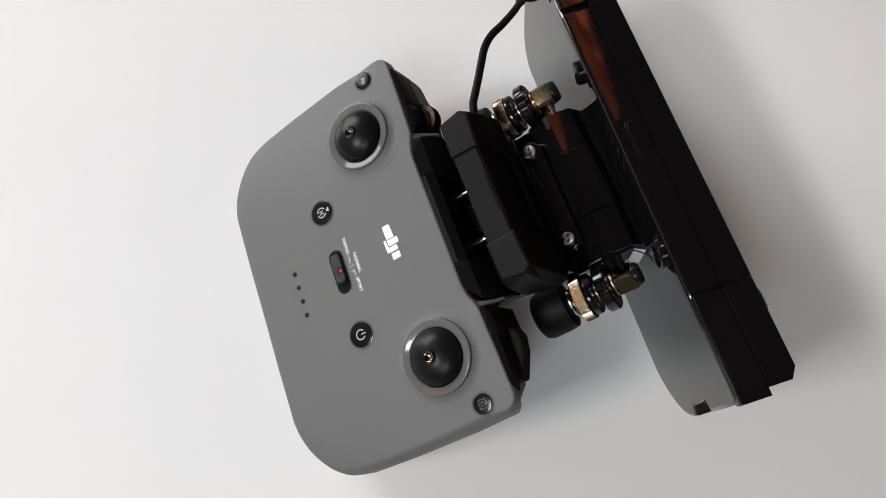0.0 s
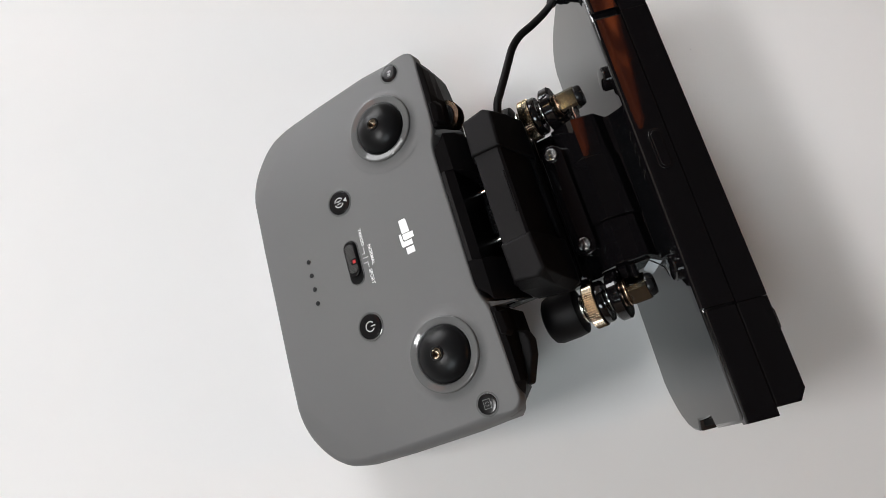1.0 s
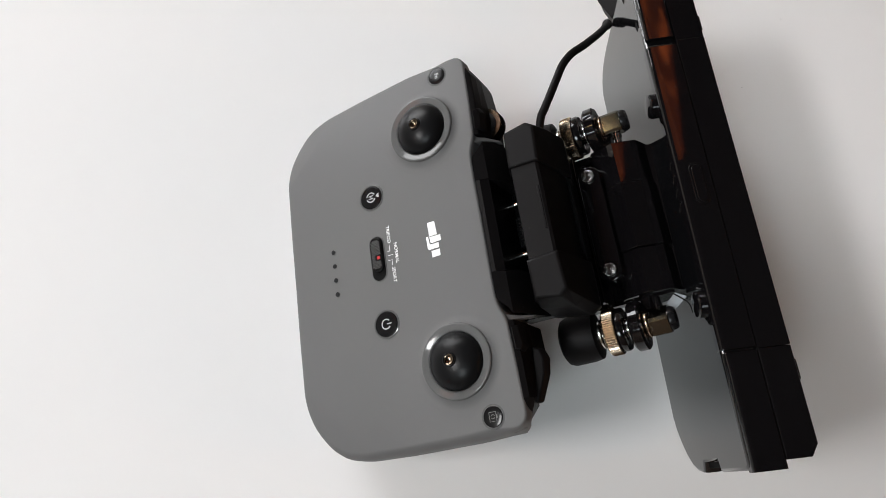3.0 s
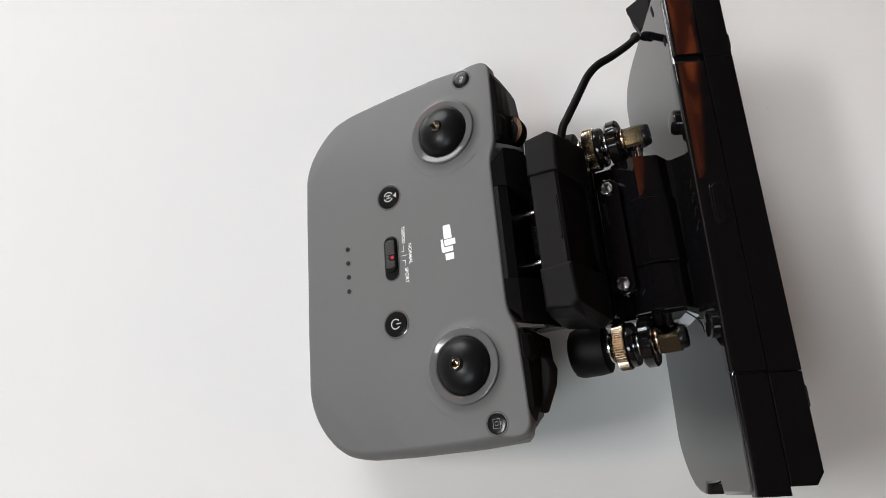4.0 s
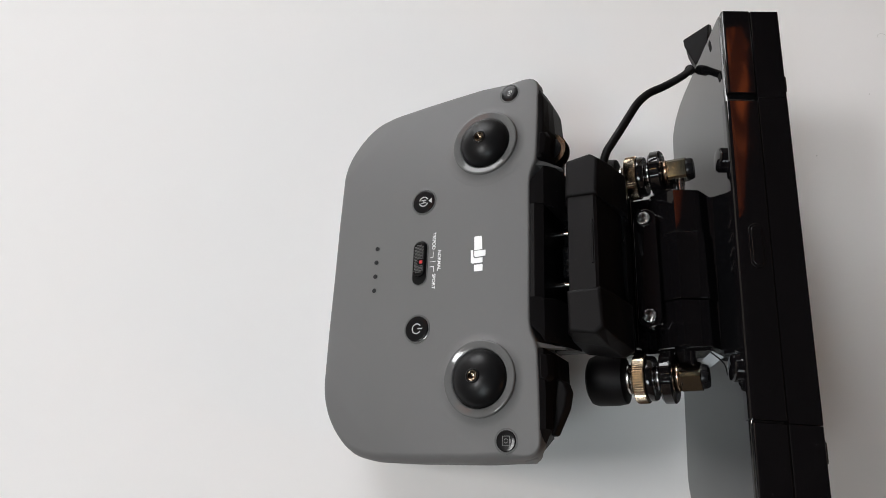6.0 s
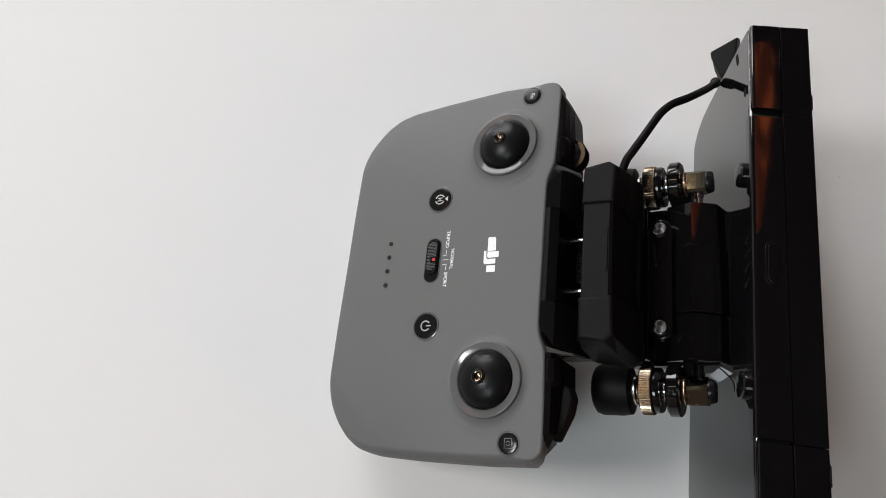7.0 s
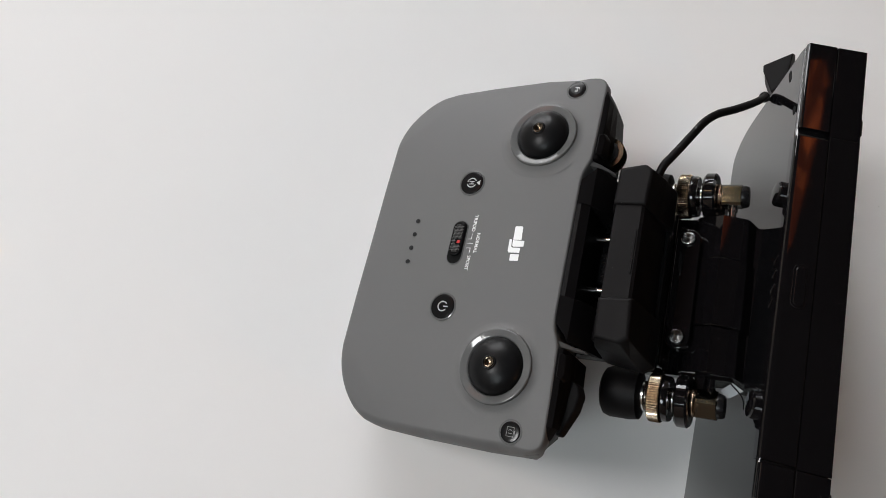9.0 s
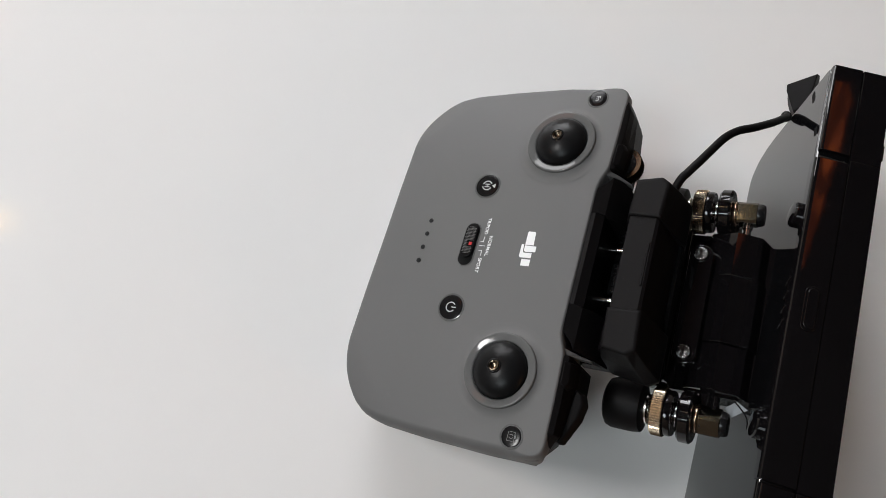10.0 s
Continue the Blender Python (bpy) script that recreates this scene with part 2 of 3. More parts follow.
def opening_lining(name, label, bars, glass):
    win = tagged(new(name), label, "", "", "structure")
    for bar in bars:
        part("window_frame", block(*bar, 0.004, scale=1), FRAME, win)
    pane = part("pane", block(*glass, 0, scale=1), GLASS, win, smooth=0)
    pane.visible_shadow = False


setting("floor", block(X0, X1, Y0, Y1, Z0 - 0.1, Z0, 0, scale=1), FLOOR, "brown wooden floor of the room")
setting("wall_east", block(X1, X1 + 0.1, Y0, Y1, Z0, Z1, 0, scale=1), WALL_LOW_BOUNCE, "unseen plain plastered wall, darkened to cut bounced light")

setting("wall_south", block(X0 - 0.1, X1 + 0.1, Y0 - 0.1, Y0, Z0, Z1, 0, scale=1), WALL_LOW_BOUNCE, "unseen plain plastered wall, darkened to cut bounced light")
# roof window
SX0, SX1, SY0, SY1 = -1.35, -0.55, -1.5, -0.7
setting("ceiling", joined(((X0 - 0.1, SX0, Y0 - 0.1, Y1 + 0.1, Z1, Z1 + 0.1), (SX1, X1 + 0.1, Y0 - 0.1, Y1 + 0.1, Z1, Z1 + 0.1), (SX0, SX1, Y0 - 0.1, SY0, Z1, Z1 + 0.1), (SX0, SX1, SY1, Y1 + 0.1, Z1, Z1 + 0.1))), CEILING, "plain unseen ceiling, its dimness put into the colour")
opening_lining("window_1", "white framed roof window above the table",
               ((SX0, SX0 + 0.05, SY0, SY1, Z1 + 0.03, Z1 + 0.08), (SX1 - 0.05, SX1, SY0, SY1, Z1 + 0.03, Z1 + 0.08), (SX0 + 0.05, SX1 - 0.05, SY0, SY0 + 0.05, Z1 + 0.03, Z1 + 0.08), (SX0 + 0.05, SX1 - 0.05, SY1 - 0.05, SY1, Z1 + 0.03, Z1 + 0.08)),
               (SX0 + 0.05, SX1 - 0.05, SY0 + 0.05, SY1 - 0.05, Z1 + 0.05, Z1 + 0.055))
# side window
WX0, WX1, WZ0, WZ1 = -1.52, -0.38, 0.15, 1.15
setting("wall_north", joined(((X0 - 0.1, WX0, Y1, Y1 + 0.1, Z0, Z1), (WX1, X1 + 0.1, Y1, Y1 + 0.1, Z0, Z1), (WX0, WX1, Y1, Y1 + 0.1, Z0, WZ0), (WX0, WX1, Y1, Y1 + 0.1, WZ1, Z1))), WALL_HIGH_BOUNCE, "unseen plastered wall with a window opening, paled to bounce light")
opening_lining("window_2", "white framed window in the plastered wall",
               ((WX0, WX0 + 0.05, Y1 + 0.03, Y1 + 0.08, WZ0, WZ1), (WX1 - 0.05, WX1, Y1 + 0.03, Y1 + 0.08, WZ0, WZ1), (WX0 + 0.05, WX1 - 0.05, Y1 + 0.03, Y1 + 0.08, WZ0, WZ0 + 0.05), (WX0 + 0.05, WX1 - 0.05, Y1 + 0.03, Y1 + 0.08, WZ1 - 0.05, WZ1)),
               (WX0 + 0.05, WX1 - 0.05, Y1 + 0.05, Y1 + 0.055, WZ0 + 0.05, WZ1 - 0.05))

VY0, VY1, VZ0, VZ1 = -0.48, 0.18, 1.42, 1.73
setting("wall_west", joined(((X0 - 0.1, X0, Y0, VY0, Z0, Z1), (X0 - 0.1, X0, VY1, Y1, Z0, Z1), (X0 - 0.1, X0, VY0, VY1, Z0, VZ0), (X0 - 0.1, X0, VY0, VY1, VZ1, Z1))), WALL_HIGH_BOUNCE, "unseen cream wall with a high window opening, paled to bounce light")
opening_lining("window_3", "small white framed high window",
               ((X0 - 0.08, X0 - 0.03, VY0, VY0 + 0.03, VZ0, VZ1), (X0 - 0.08, X0 - 0.03, VY1 - 0.03, VY1, VZ0, VZ1), (X0 - 0.08, X0 - 0.03, VY0 + 0.03, VY1 - 0.03, VZ0, VZ0 + 0.03), (X0 - 0.08, X0 - 0.03, VY0 + 0.03, VY1 - 0.03, VZ1 - 0.03, VZ1)),
               (X0 - 0.055, X0 - 0.05, VY0 + 0.03, VY1 - 0.03, VZ0 + 0.03, VZ1 - 0.03))

# the lamps whose light the glossy surfaces mirror, and two added glows
shade_glow = glowing("orange_lampshade", (1.0, 0.2, 0.045), 1.9)
nt = shade_glow.node_tree
stretch = nt.nodes.new("ShaderNodeMapping")
stretch.inputs["Scale"].default_value = (50.0, 8.0, 10.0)
nt.links.new(tex_coords(nt), stretch.inputs["Vector"])
spots = nt.nodes.new("ShaderNodeTexNoise")
spots.inputs["Scale"].default_value, spots.inputs["Detail"].default_value = 1.0, 4.0
nt.links.new(stretch.outputs["Vector"], spots.inputs["Vector"])
ramp = nt.nodes.new("ShaderNodeMapRange")
ramp.inputs["From Min"].default_value, ramp.inputs["From Max"].default_value = 0.49, 0.66
ramp.inputs["To Min"].default_value, ramp.inputs["To Max"].default_value = 0.02, 2.0
nt.links.new(spots.outputs["Fac"], ramp.inputs["Value"])
nt.links.new(ramp.outputs["Result"], nt.nodes["Principled BSDF"].inputs["Emission Strength"])
pendant = thing("pendant_lamp", pose(0.47, 0.9, 1.62), "long orange fabric pendant lamp under the ceiling", "lamp")
part("shade", loft([[(-0.035, -0.26, -0.08), (-0.025, -0.26, -0.08), (-0.025, -0.26, -0.02), (-0.035, -0.26, -0.02)],
                    [(-0.035, -0.08, -0.1), (0.0, -0.08, -0.1), (0.0, -0.08, 0.0), (-0.035, -0.08, 0.0)],
                    [(-0.035, 0.2, -0.1), (0.03, 0.2, -0.1), (0.03, 0.2, 0.0), (-0.035, 0.2, 0.0)],
                    [(-0.03, 0.27, -0.1), (0.02, 0.27, -0.1), (0.02, 0.27, 0.0), (-0.03, 0.27, 0.0)]], 1, 0.012), shade_glow, pendant)
part("stem", block(-0.01, 0.01, -0.01, 0.01, 0.0, 0.13, 0, 1, 1), SATIN, pendant)
fill_glow = glowing("warm_fill_glow", (1.0, 0.5, 0.22), 12.0)
# unseen orange glow, added on the west wall for the mount's side plate to mirror
mirrored_glow = glowing("added_orange_glow", (1.0, 0.3, 0.12), 0.9)
curtain = thing("curtain", pose(X0, 0.85, 1.45), "unseen orange glowing sheet added on the wall for reflections", "curtain")
part("glow_folds", loft([[(0.01 + 0.012 * (k % 2), -0.24 + 0.04 * k, -0.28) for k in range(13)] + [(0.002, 0.24, -0.28), (0.002, -0.24, -0.28)],
                    [(0.01 + 0.012 * (k % 2), -0.24 + 0.04 * k, 0.2) for k in range(13)] + [(0.002, 0.24, 0.2), (0.002, -0.24, 0.2)]], 1), mirrored_glow, curtain)
# unseen fill light, added to warm the table's right side
warm_fill = thing("warm_fill_box", pose(1.7, -0.55, 0.75), "unseen warm fill light added on the east wall", "lamp")
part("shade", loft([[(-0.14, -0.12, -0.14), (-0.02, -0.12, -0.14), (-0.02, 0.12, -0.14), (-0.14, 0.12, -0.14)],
                    [(-0.12, -0.09, 0.14), (-0.02, -0.09, 0.14), (-0.02, 0.09, 0.14), (-0.12, 0.09, 0.14)]], 1, 0.015), fill_glow, warm_fill)
part("wall_plate", block(-0.02, 0.0, -0.05, 0.05, -0.05, 0.05, 0.004, 2, 1), FRAME, warm_fill)
warm_glow = glowing("warm_bulb", (1.0, 0.66, 0.3), 22.0)
bulb_lamp = thing("ceiling_spot", pose(-1.35, 0.26, 1.75), "small warm ceiling spot lamp", "lamp")
part("rim", lathe([(0.07, 0), (0.07, -0.03), (0.05, -0.035), (0.05, 0)], 24, 1), FRAME, bulb_lamp)
part("bulb", lathe([(0.024, -0.02), (0.017, -0.035), (0, -0.04)], 24, 1), warm_glow, bulb_lamp)

table = thing("table", pose(0, 0, 0), "white glossy laminate table under the controller", "table")
part("tabletop", block(-0.75, 0.75, -0.95, 0.75, -0.03, 0.0, 0.003, scale=1), TABLE, table)
for lx in (-0.68, 0.68):
    for ly in (-0.88, 0.68):
        part("leg", block(lx - 0.025, lx + 0.025, ly - 0.025, ly + 0.025, Z0, -0.03, 0.003, scale=1), FRAME, table)

# ---- the remote controller, leaning with its upper end raised ----
LEAN = 31.0
RIG = pose(0, 0, 0.0456, 0, -LEAN, 0)

HALF = [(-44.0, 0), (-44.1, 24), (-43.8, 47), (-42.8, 52.5), (-40.6, 58.2), (-37.0, 63.8), (-32.2, 69.0), (-26.2, 72.8), (-18, 74.6), (0, 75.2), (25, 75.2), (42.6, 74.3), (48.0, 72.9), (50.0, 70.2), (49.6, 55), (48.8, 36), (46.4, 31), (46.0, 27), (46.0, 0)]


def dense(outline, step=1.4):
    out = []
    for a, b in zip(outline, outline[1:] + outline[:1]):
        n = max(1, int(math.hypot(b[0] - a[0], b[1] - a[1]) / step))
        out += [(a[0] + (b[0] - a[0]) * k / n, a[1] + (b[1] - a[1]) * k / n) for k in range(n)]
    for _ in range(2):
        out = [((p[0] + 2 * q[0] + r[0]) / 4, (p[1] + 2 * q[1] + r[1]) / 4) for p, q, r in zip(out[-1:] + out[:-1], out, out[1:] + out[:1])]
    return out


def face_height(x, y):
    """The front shell: flat in the middle, with a crease beyond which both ends fall, most at the lower edge."""
    past = abs(y) - 45.5
    fall = max(0.0, past) if abs(past) > 0.6 else (past + 0.6) ** 2 / 2.4
    slope = 0.012 + 0.155 * max(0.0, min(1.0, (24.0 - x) / 62.0))
    return -slope * fall - 0.03 * max(0, -x - 30)


STICK_X, STICK_Y = 27.4, 46.8


def shell():
    outline = dense([(x, y) for x, y in HALF] + [(x, -y) for x, y in HALF[::-1][1:-1]])
    cx, cy = 4.0, 0.0
    bm = bmesh.new()

    def ring(inset, drop):
        out = []
        n = len(outline)
        for i, (x, y) in enumerate(outline):
            ax, ay = outline[i - 4]
            bx, by = outline[(i + 4) % n]
            nx, ny = by - ay, ax - bx
            ln = math.hypot(nx, ny)
            nx, ny = nx / ln, ny / ln
            if nx * (x - cx) + ny * (y - cy) < 0:
                nx, ny = -nx, -ny
            wide = 1.0 - 0.65 * max(0.0, min(1.0, (x - 37.0) / 9.0)) if inset > 0 else 1.0
            px, py = x - nx * inset * wide, y - ny * inset * wide
            px += 0.6 * face_height(px, py)
            if drop > 5 and abs(py) > 60:
                px = min(px, 49.0 - (drop - 5) * 0.55)
            out.append(bm.verts.new((px * MM, py * MM, (face_height(px, py) - drop * (wide if drop < 3 else 1) if drop < 8 else -drop) * MM)))
        return out

    rows = [ring(3.4, 0.0), ring(2.8, 0.1), ring(2.15, 0.42), ring(1.55, 0.95), ring(0.95, 1.8), ring(0.45, 3.0), ring(0.1, 4.8), ring(0.0, 7.4), ring(0.0, 12), ring(0.4, 18), ring(2.0, 23), ring(5.6, 28.6), ring(11.0, 33.4)]
    n = len(outline)
    for a, b in zip(rows, rows[1:]):
        for k in range(n):
            bm.faces.new((a[k], a[(k + 1) % n], b[(k + 1) % n], b[k]))
    bm.faces.new(rows[-1])
    # the front, a fine grid inside the rim
    edges = [bm.edges.get((rows[0][k], rows[0][(k + 1) % n])) for k in range(n)]
    bmesh.ops.triangle_fill(bm, use_beauty=True, use_dissolve=False, edges=edges)
    sides = {v for r in rows[1:] for v in r}
    rim = set(rows[0])
    for _ in range(5):
        faces = [f for f in bm.faces if not any(v in sides for v in f.verts)]
        es = list({e for f in faces for e in f.edges if e.calc_length() > 2.0 * MM and not (e.verts[0] in rim and e.verts[1] in rim)})
        if not es:
            break
        bmesh.ops.subdivide_edges(bm, edges=es, cuts=1)
        bmesh.ops.triangulate(bm, faces=[f for f in bm.faces if len(f.verts) > 3 and not any(v in sides for v in f.verts)])
    keep = set(v for r in rows for v in r)
    for v in bm.verts:
        if v not in keep:
            v.co.z = face_height(v.co.x / MM, v.co.y / MM) * MM
    return bm


remote = thing("remote_controller", RIG, "grey plastic drone remote controller propped up on the table", "remote control")
part("shell", shell(), GREY, remote, "matt grey plastic shell", smooth=50)

def collar(sy):
    """The front shell's smooth flare up to the stick ring."""
    bm = bmesh.new()
    rows = []
    for d in (13.4, 13.7, 14.0, 14.4, 14.8, 15.3, 15.8, 16.4, 17.0, 17.7, 18.3):
        lift = 1.1 * (max(0.0, 17.7 - d) / 4.0) ** 2.4 + 0.01 - max(0.0, d - 17.7) * 0.05
        rows.append([])
        for k in range(72):
            x, y = STICK_X + d * math.cos(math.tau * k / 72), sy * STICK_Y + d * math.sin(math.tau * k / 72)
            rows[-1].append(bm.verts.new((x * MM, y * MM, (face_height(x, y) + (lift if d > 13.5 else 0.6)) * MM)))
    for a, b in zip(rows, rows[1:]):
        for k in range(72):
            bm.faces.new((a[k], b[k], b[(k + 1) % 72], a[(k + 1) % 72]))
    return bm


for sy in (1, -1):
    at = turned(STICK_X, sy * STICK_Y, 0)
    part("ring_collar", collar(sy), GREY, remote, "flared grey collar round the stick ring", smooth=60)
    ring_ob = part("stick_ring", lathe([(13.8, 0.4), (13.78, 1.5), (13.65, 1.8), (13.45, 1.96), (13.2, 2.0), (12.9, 1.97), (12.7, 1.945), (11.3, 1.775), (11.1, 1.75), (10.75, 1.55), (10.5, 1.2), (10.4, 0.8), (10.4, -3.0), (13.2, -3.0)], 80), GREY_RING, remote, "glossy grey ring round the stick", at=at)
    dome = [(10.35, -2.6)] + [(10.3 * math.cos(radians(a)), 1.4 + 5.4 * math.sin(radians(a))) for a in range(0, 76, 5)] + [(2.5, 6.95), (2.3, 7.1), (2.05, 7.0), (2.0, 5.0), (0, 5.0)]
    dome_ob = part("stick_dome", lathe(dome, 64), DOME, remote, "black satin stick dome with a threaded socket", at=at)
    part("socket", lathe([(2.0, 5.2), (2.0, 7.0), (1.75, 7.25), (1.45, 7.1), (1.4, 6.6), (1.15, 6.4), (1.4, 6.2), (1.15, 6.0), (1.4, 5.8), (1.1, 5.6), (0, 5.4)], 28), BRASS, dome_ob, "threaded brass socket")


def push_button(name, x, y, r, label):
    z = face_height(x, y)
    rim = part(name, lathe([(r + 0.75, z - 0.4), (r + 0.7, z + 0.08), (r + 0.35, z + 0.14), (r + 0.1, z - 0.1), (0, z - 0.1)], 48), GREY_RING, remote, label, at=turned(x, y, 0))
    part("cap", lathe([(r, z - 0.3), (r, z + 0.12), (r - 0.12, z + 0.24), (r - 0.3, z + 0.28), (r * 0.5, z + 0.28), (0, z + 0.28)], 48), BUTTON, rim, "black button cap")
    return rim, z + 0.26


def mark(outline, z, mat, parent, name="print", h=0.06):
    return part(name, prism(outline, z, z + h), mat, parent, smooth=0)


rim, z = push_button("home_button", 0, 26.5, 4.9, "round black home button with a pale symbol")
mark(arc_band(1.75, 2.2, 25, 165), z, PRINT_DIM, rim)
mark(arc_band(1.75, 2.2, 195, 335), z, PRINT_DIM, rim)
mark([(1.1, -0.75), (1.1, -0.4), (-1.1, -0.4), (-1.1, -0.75)], z, PRINT_DIM, rim)
mark([(1.1, 0.4), (1.1, 0.75), (-1.1, 0.75), (-1.1, 0.4)], z, PRINT_DIM, rim)
mark([(0.2, -0.4), (0.2, 0.4), (-0.2, 0.4), (-0.2, -0.4)], z, PRINT_DIM, rim)
mark([(2.2, 0.0), (3.7, 1.1), (3.7, -1.1)], z, PRINT_DIM, rim)

rim, z = push_button("power_button", 0, -26.5, 4.9, "round black power button with a pale symbol")
mark(arc_band(1.65, 2.1, 35, 325), z, PRINT_DIM, rim)
mark([(0.3, -0.22), (2.4, -0.22), (2.4, 0.22), (0.3, 0.22)], z, PRINT_DIM, rim)

rim, z = push_button("fn_button", 37.3, 68.0, 3.6, "small round black function button")
part("lettering", lettering("Fn", 2.6), PRINT_DIM, rim, smooth=0, at=turned(0, 0, z + 0.06, 0, 0, -90))
rim, z = push_button("camera_button", 37.3, -68.0, 3.6, "small round black camera button with a faint symbol")
for x0, x1, y0, y1 in ((-1.2, 1.2, 1.5, 1.65), (-1.2, 1.2, -1.65, -1.5), (1.2, 1.35, -1.65, 1.65), (-1.35, -1.2, -1.65, 1.65), (1.35, 1.75, -0.6, 0.6)):
    mark([(x0, y0), (x1, y0), (x1, y1), (x0, y1)], z, PRINT_AND_GLINT, rim)
for a0 in (20, 200):
    mark(arc_band(0.6, 0.78, a0, a0 + 140, 12), z, PRINT_AND_GLINT, rim)

# the mode switch with its marks
slot = part("mode_switch", prism(stadium(-0.3, 0.2, 9.45, 3.45), -0.6, 0.10, 0.05), GREY_RING, remote, "black ribbed sliding switch with a red mark")
part("slot", prism(stadium(-0.3, 0.2, 9.1, 3.1), -0.5, 0.13), GAP, slot, smooth=0)
slider = part("slider", prism(stadium(-0.3, 1.6, 7.4, 2.75), 0.0, 1.1, 0.5), BUTTON, slot, "ribbed black slider")
# black ribs coloured grey: their small glints are put into the colour
for i in range(-9, 10):
    for j in range(-3, 4):
        x, y = -0.3 + j * 0.62 + (0.31 if i % 2 else 0), 1.6 + i * 0.62
        if abs(x + 0.3) < 2.1 and not (abs(y - 0.2) < 1.3 and -0.9 < x < 2.0) and abs(y - 1.6) < 6.2 - abs(x + 0.3) * 0.5:
            part("rib", lathe([(0.22, 1.0), (0.2, 1.25), (0, 1.33)], 6), PRINT_AND_GLINT, slider, at=turned(x, y, 0))
part("red_mark", prism([(0.0, -0.55), (1.35, -0.55), (1.35, 0.75), (0.0, 0.75)], 1.0, 1.22, 0.1), RED, slider, "small red mark")
for word, x, y, size in (("TRIPOD", 5.6, 8.6, 2.05), ("NORMAL", 8.3, 0.25, 2.05), ("SPORT", 6.2, -8.2, 2.05)):
    part("lettering", lettering(word, size), PRINT, remote, smooth=0, at=turned(x, y, 0.05, 0, 0, -90))
for x0, x1, y0, y1 in ((5.45, 5.65, 1.9, 4.0), (4.3, 5.65, 1.7, 1.9), (4.3, 6.8, -0.1, 0.1), (4.3, 6.1, -2.1, -1.9), (5.9, 6.1, -4.2, -2.1)):
    mark([(x0, y0), (x1, y0), (x1, y1), (x0, y1)], 0.01, PRINT, remote, "printed_line", 0.04)
for i in range(4):
    part("led", lathe([(0.95, -0.2), (0.95, 0.03), (0.8, 0.06), (0, 0.06)], 20), LED, remote, "small dark light", at=turned(-21.2, 9.0 - 6.0 * i, 0))
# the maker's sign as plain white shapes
def sign_at(u, w):
    return 22.0 + u * 0.0608, 7.8 - w * 0.0776


for pts in ([(22, 5), (27, 0), (68, 0), (75, 6), (80, 72), (24, 72)],
            [(24, 75), (102, 77), (102, 107), (34, 109), (25, 103)],
            [(0, 70), (16, 70), (20, 108), (28, 114), (82, 114), (83, 140), (10, 140), (2, 132)],
            [(25, 148), (84, 148), (84, 182), (26, 182)]):
    mark([sign_at(*p) for p in pts], 0.01, PRINT, remote, "white_bar", 0.05)

# black upper end: two shoulders, the guide of the phone holder between them
def mirrored(points, sy):
    """The outline on one side or the other of the middle line."""
    return [(x, sy * y, z) for x, y, z in points]


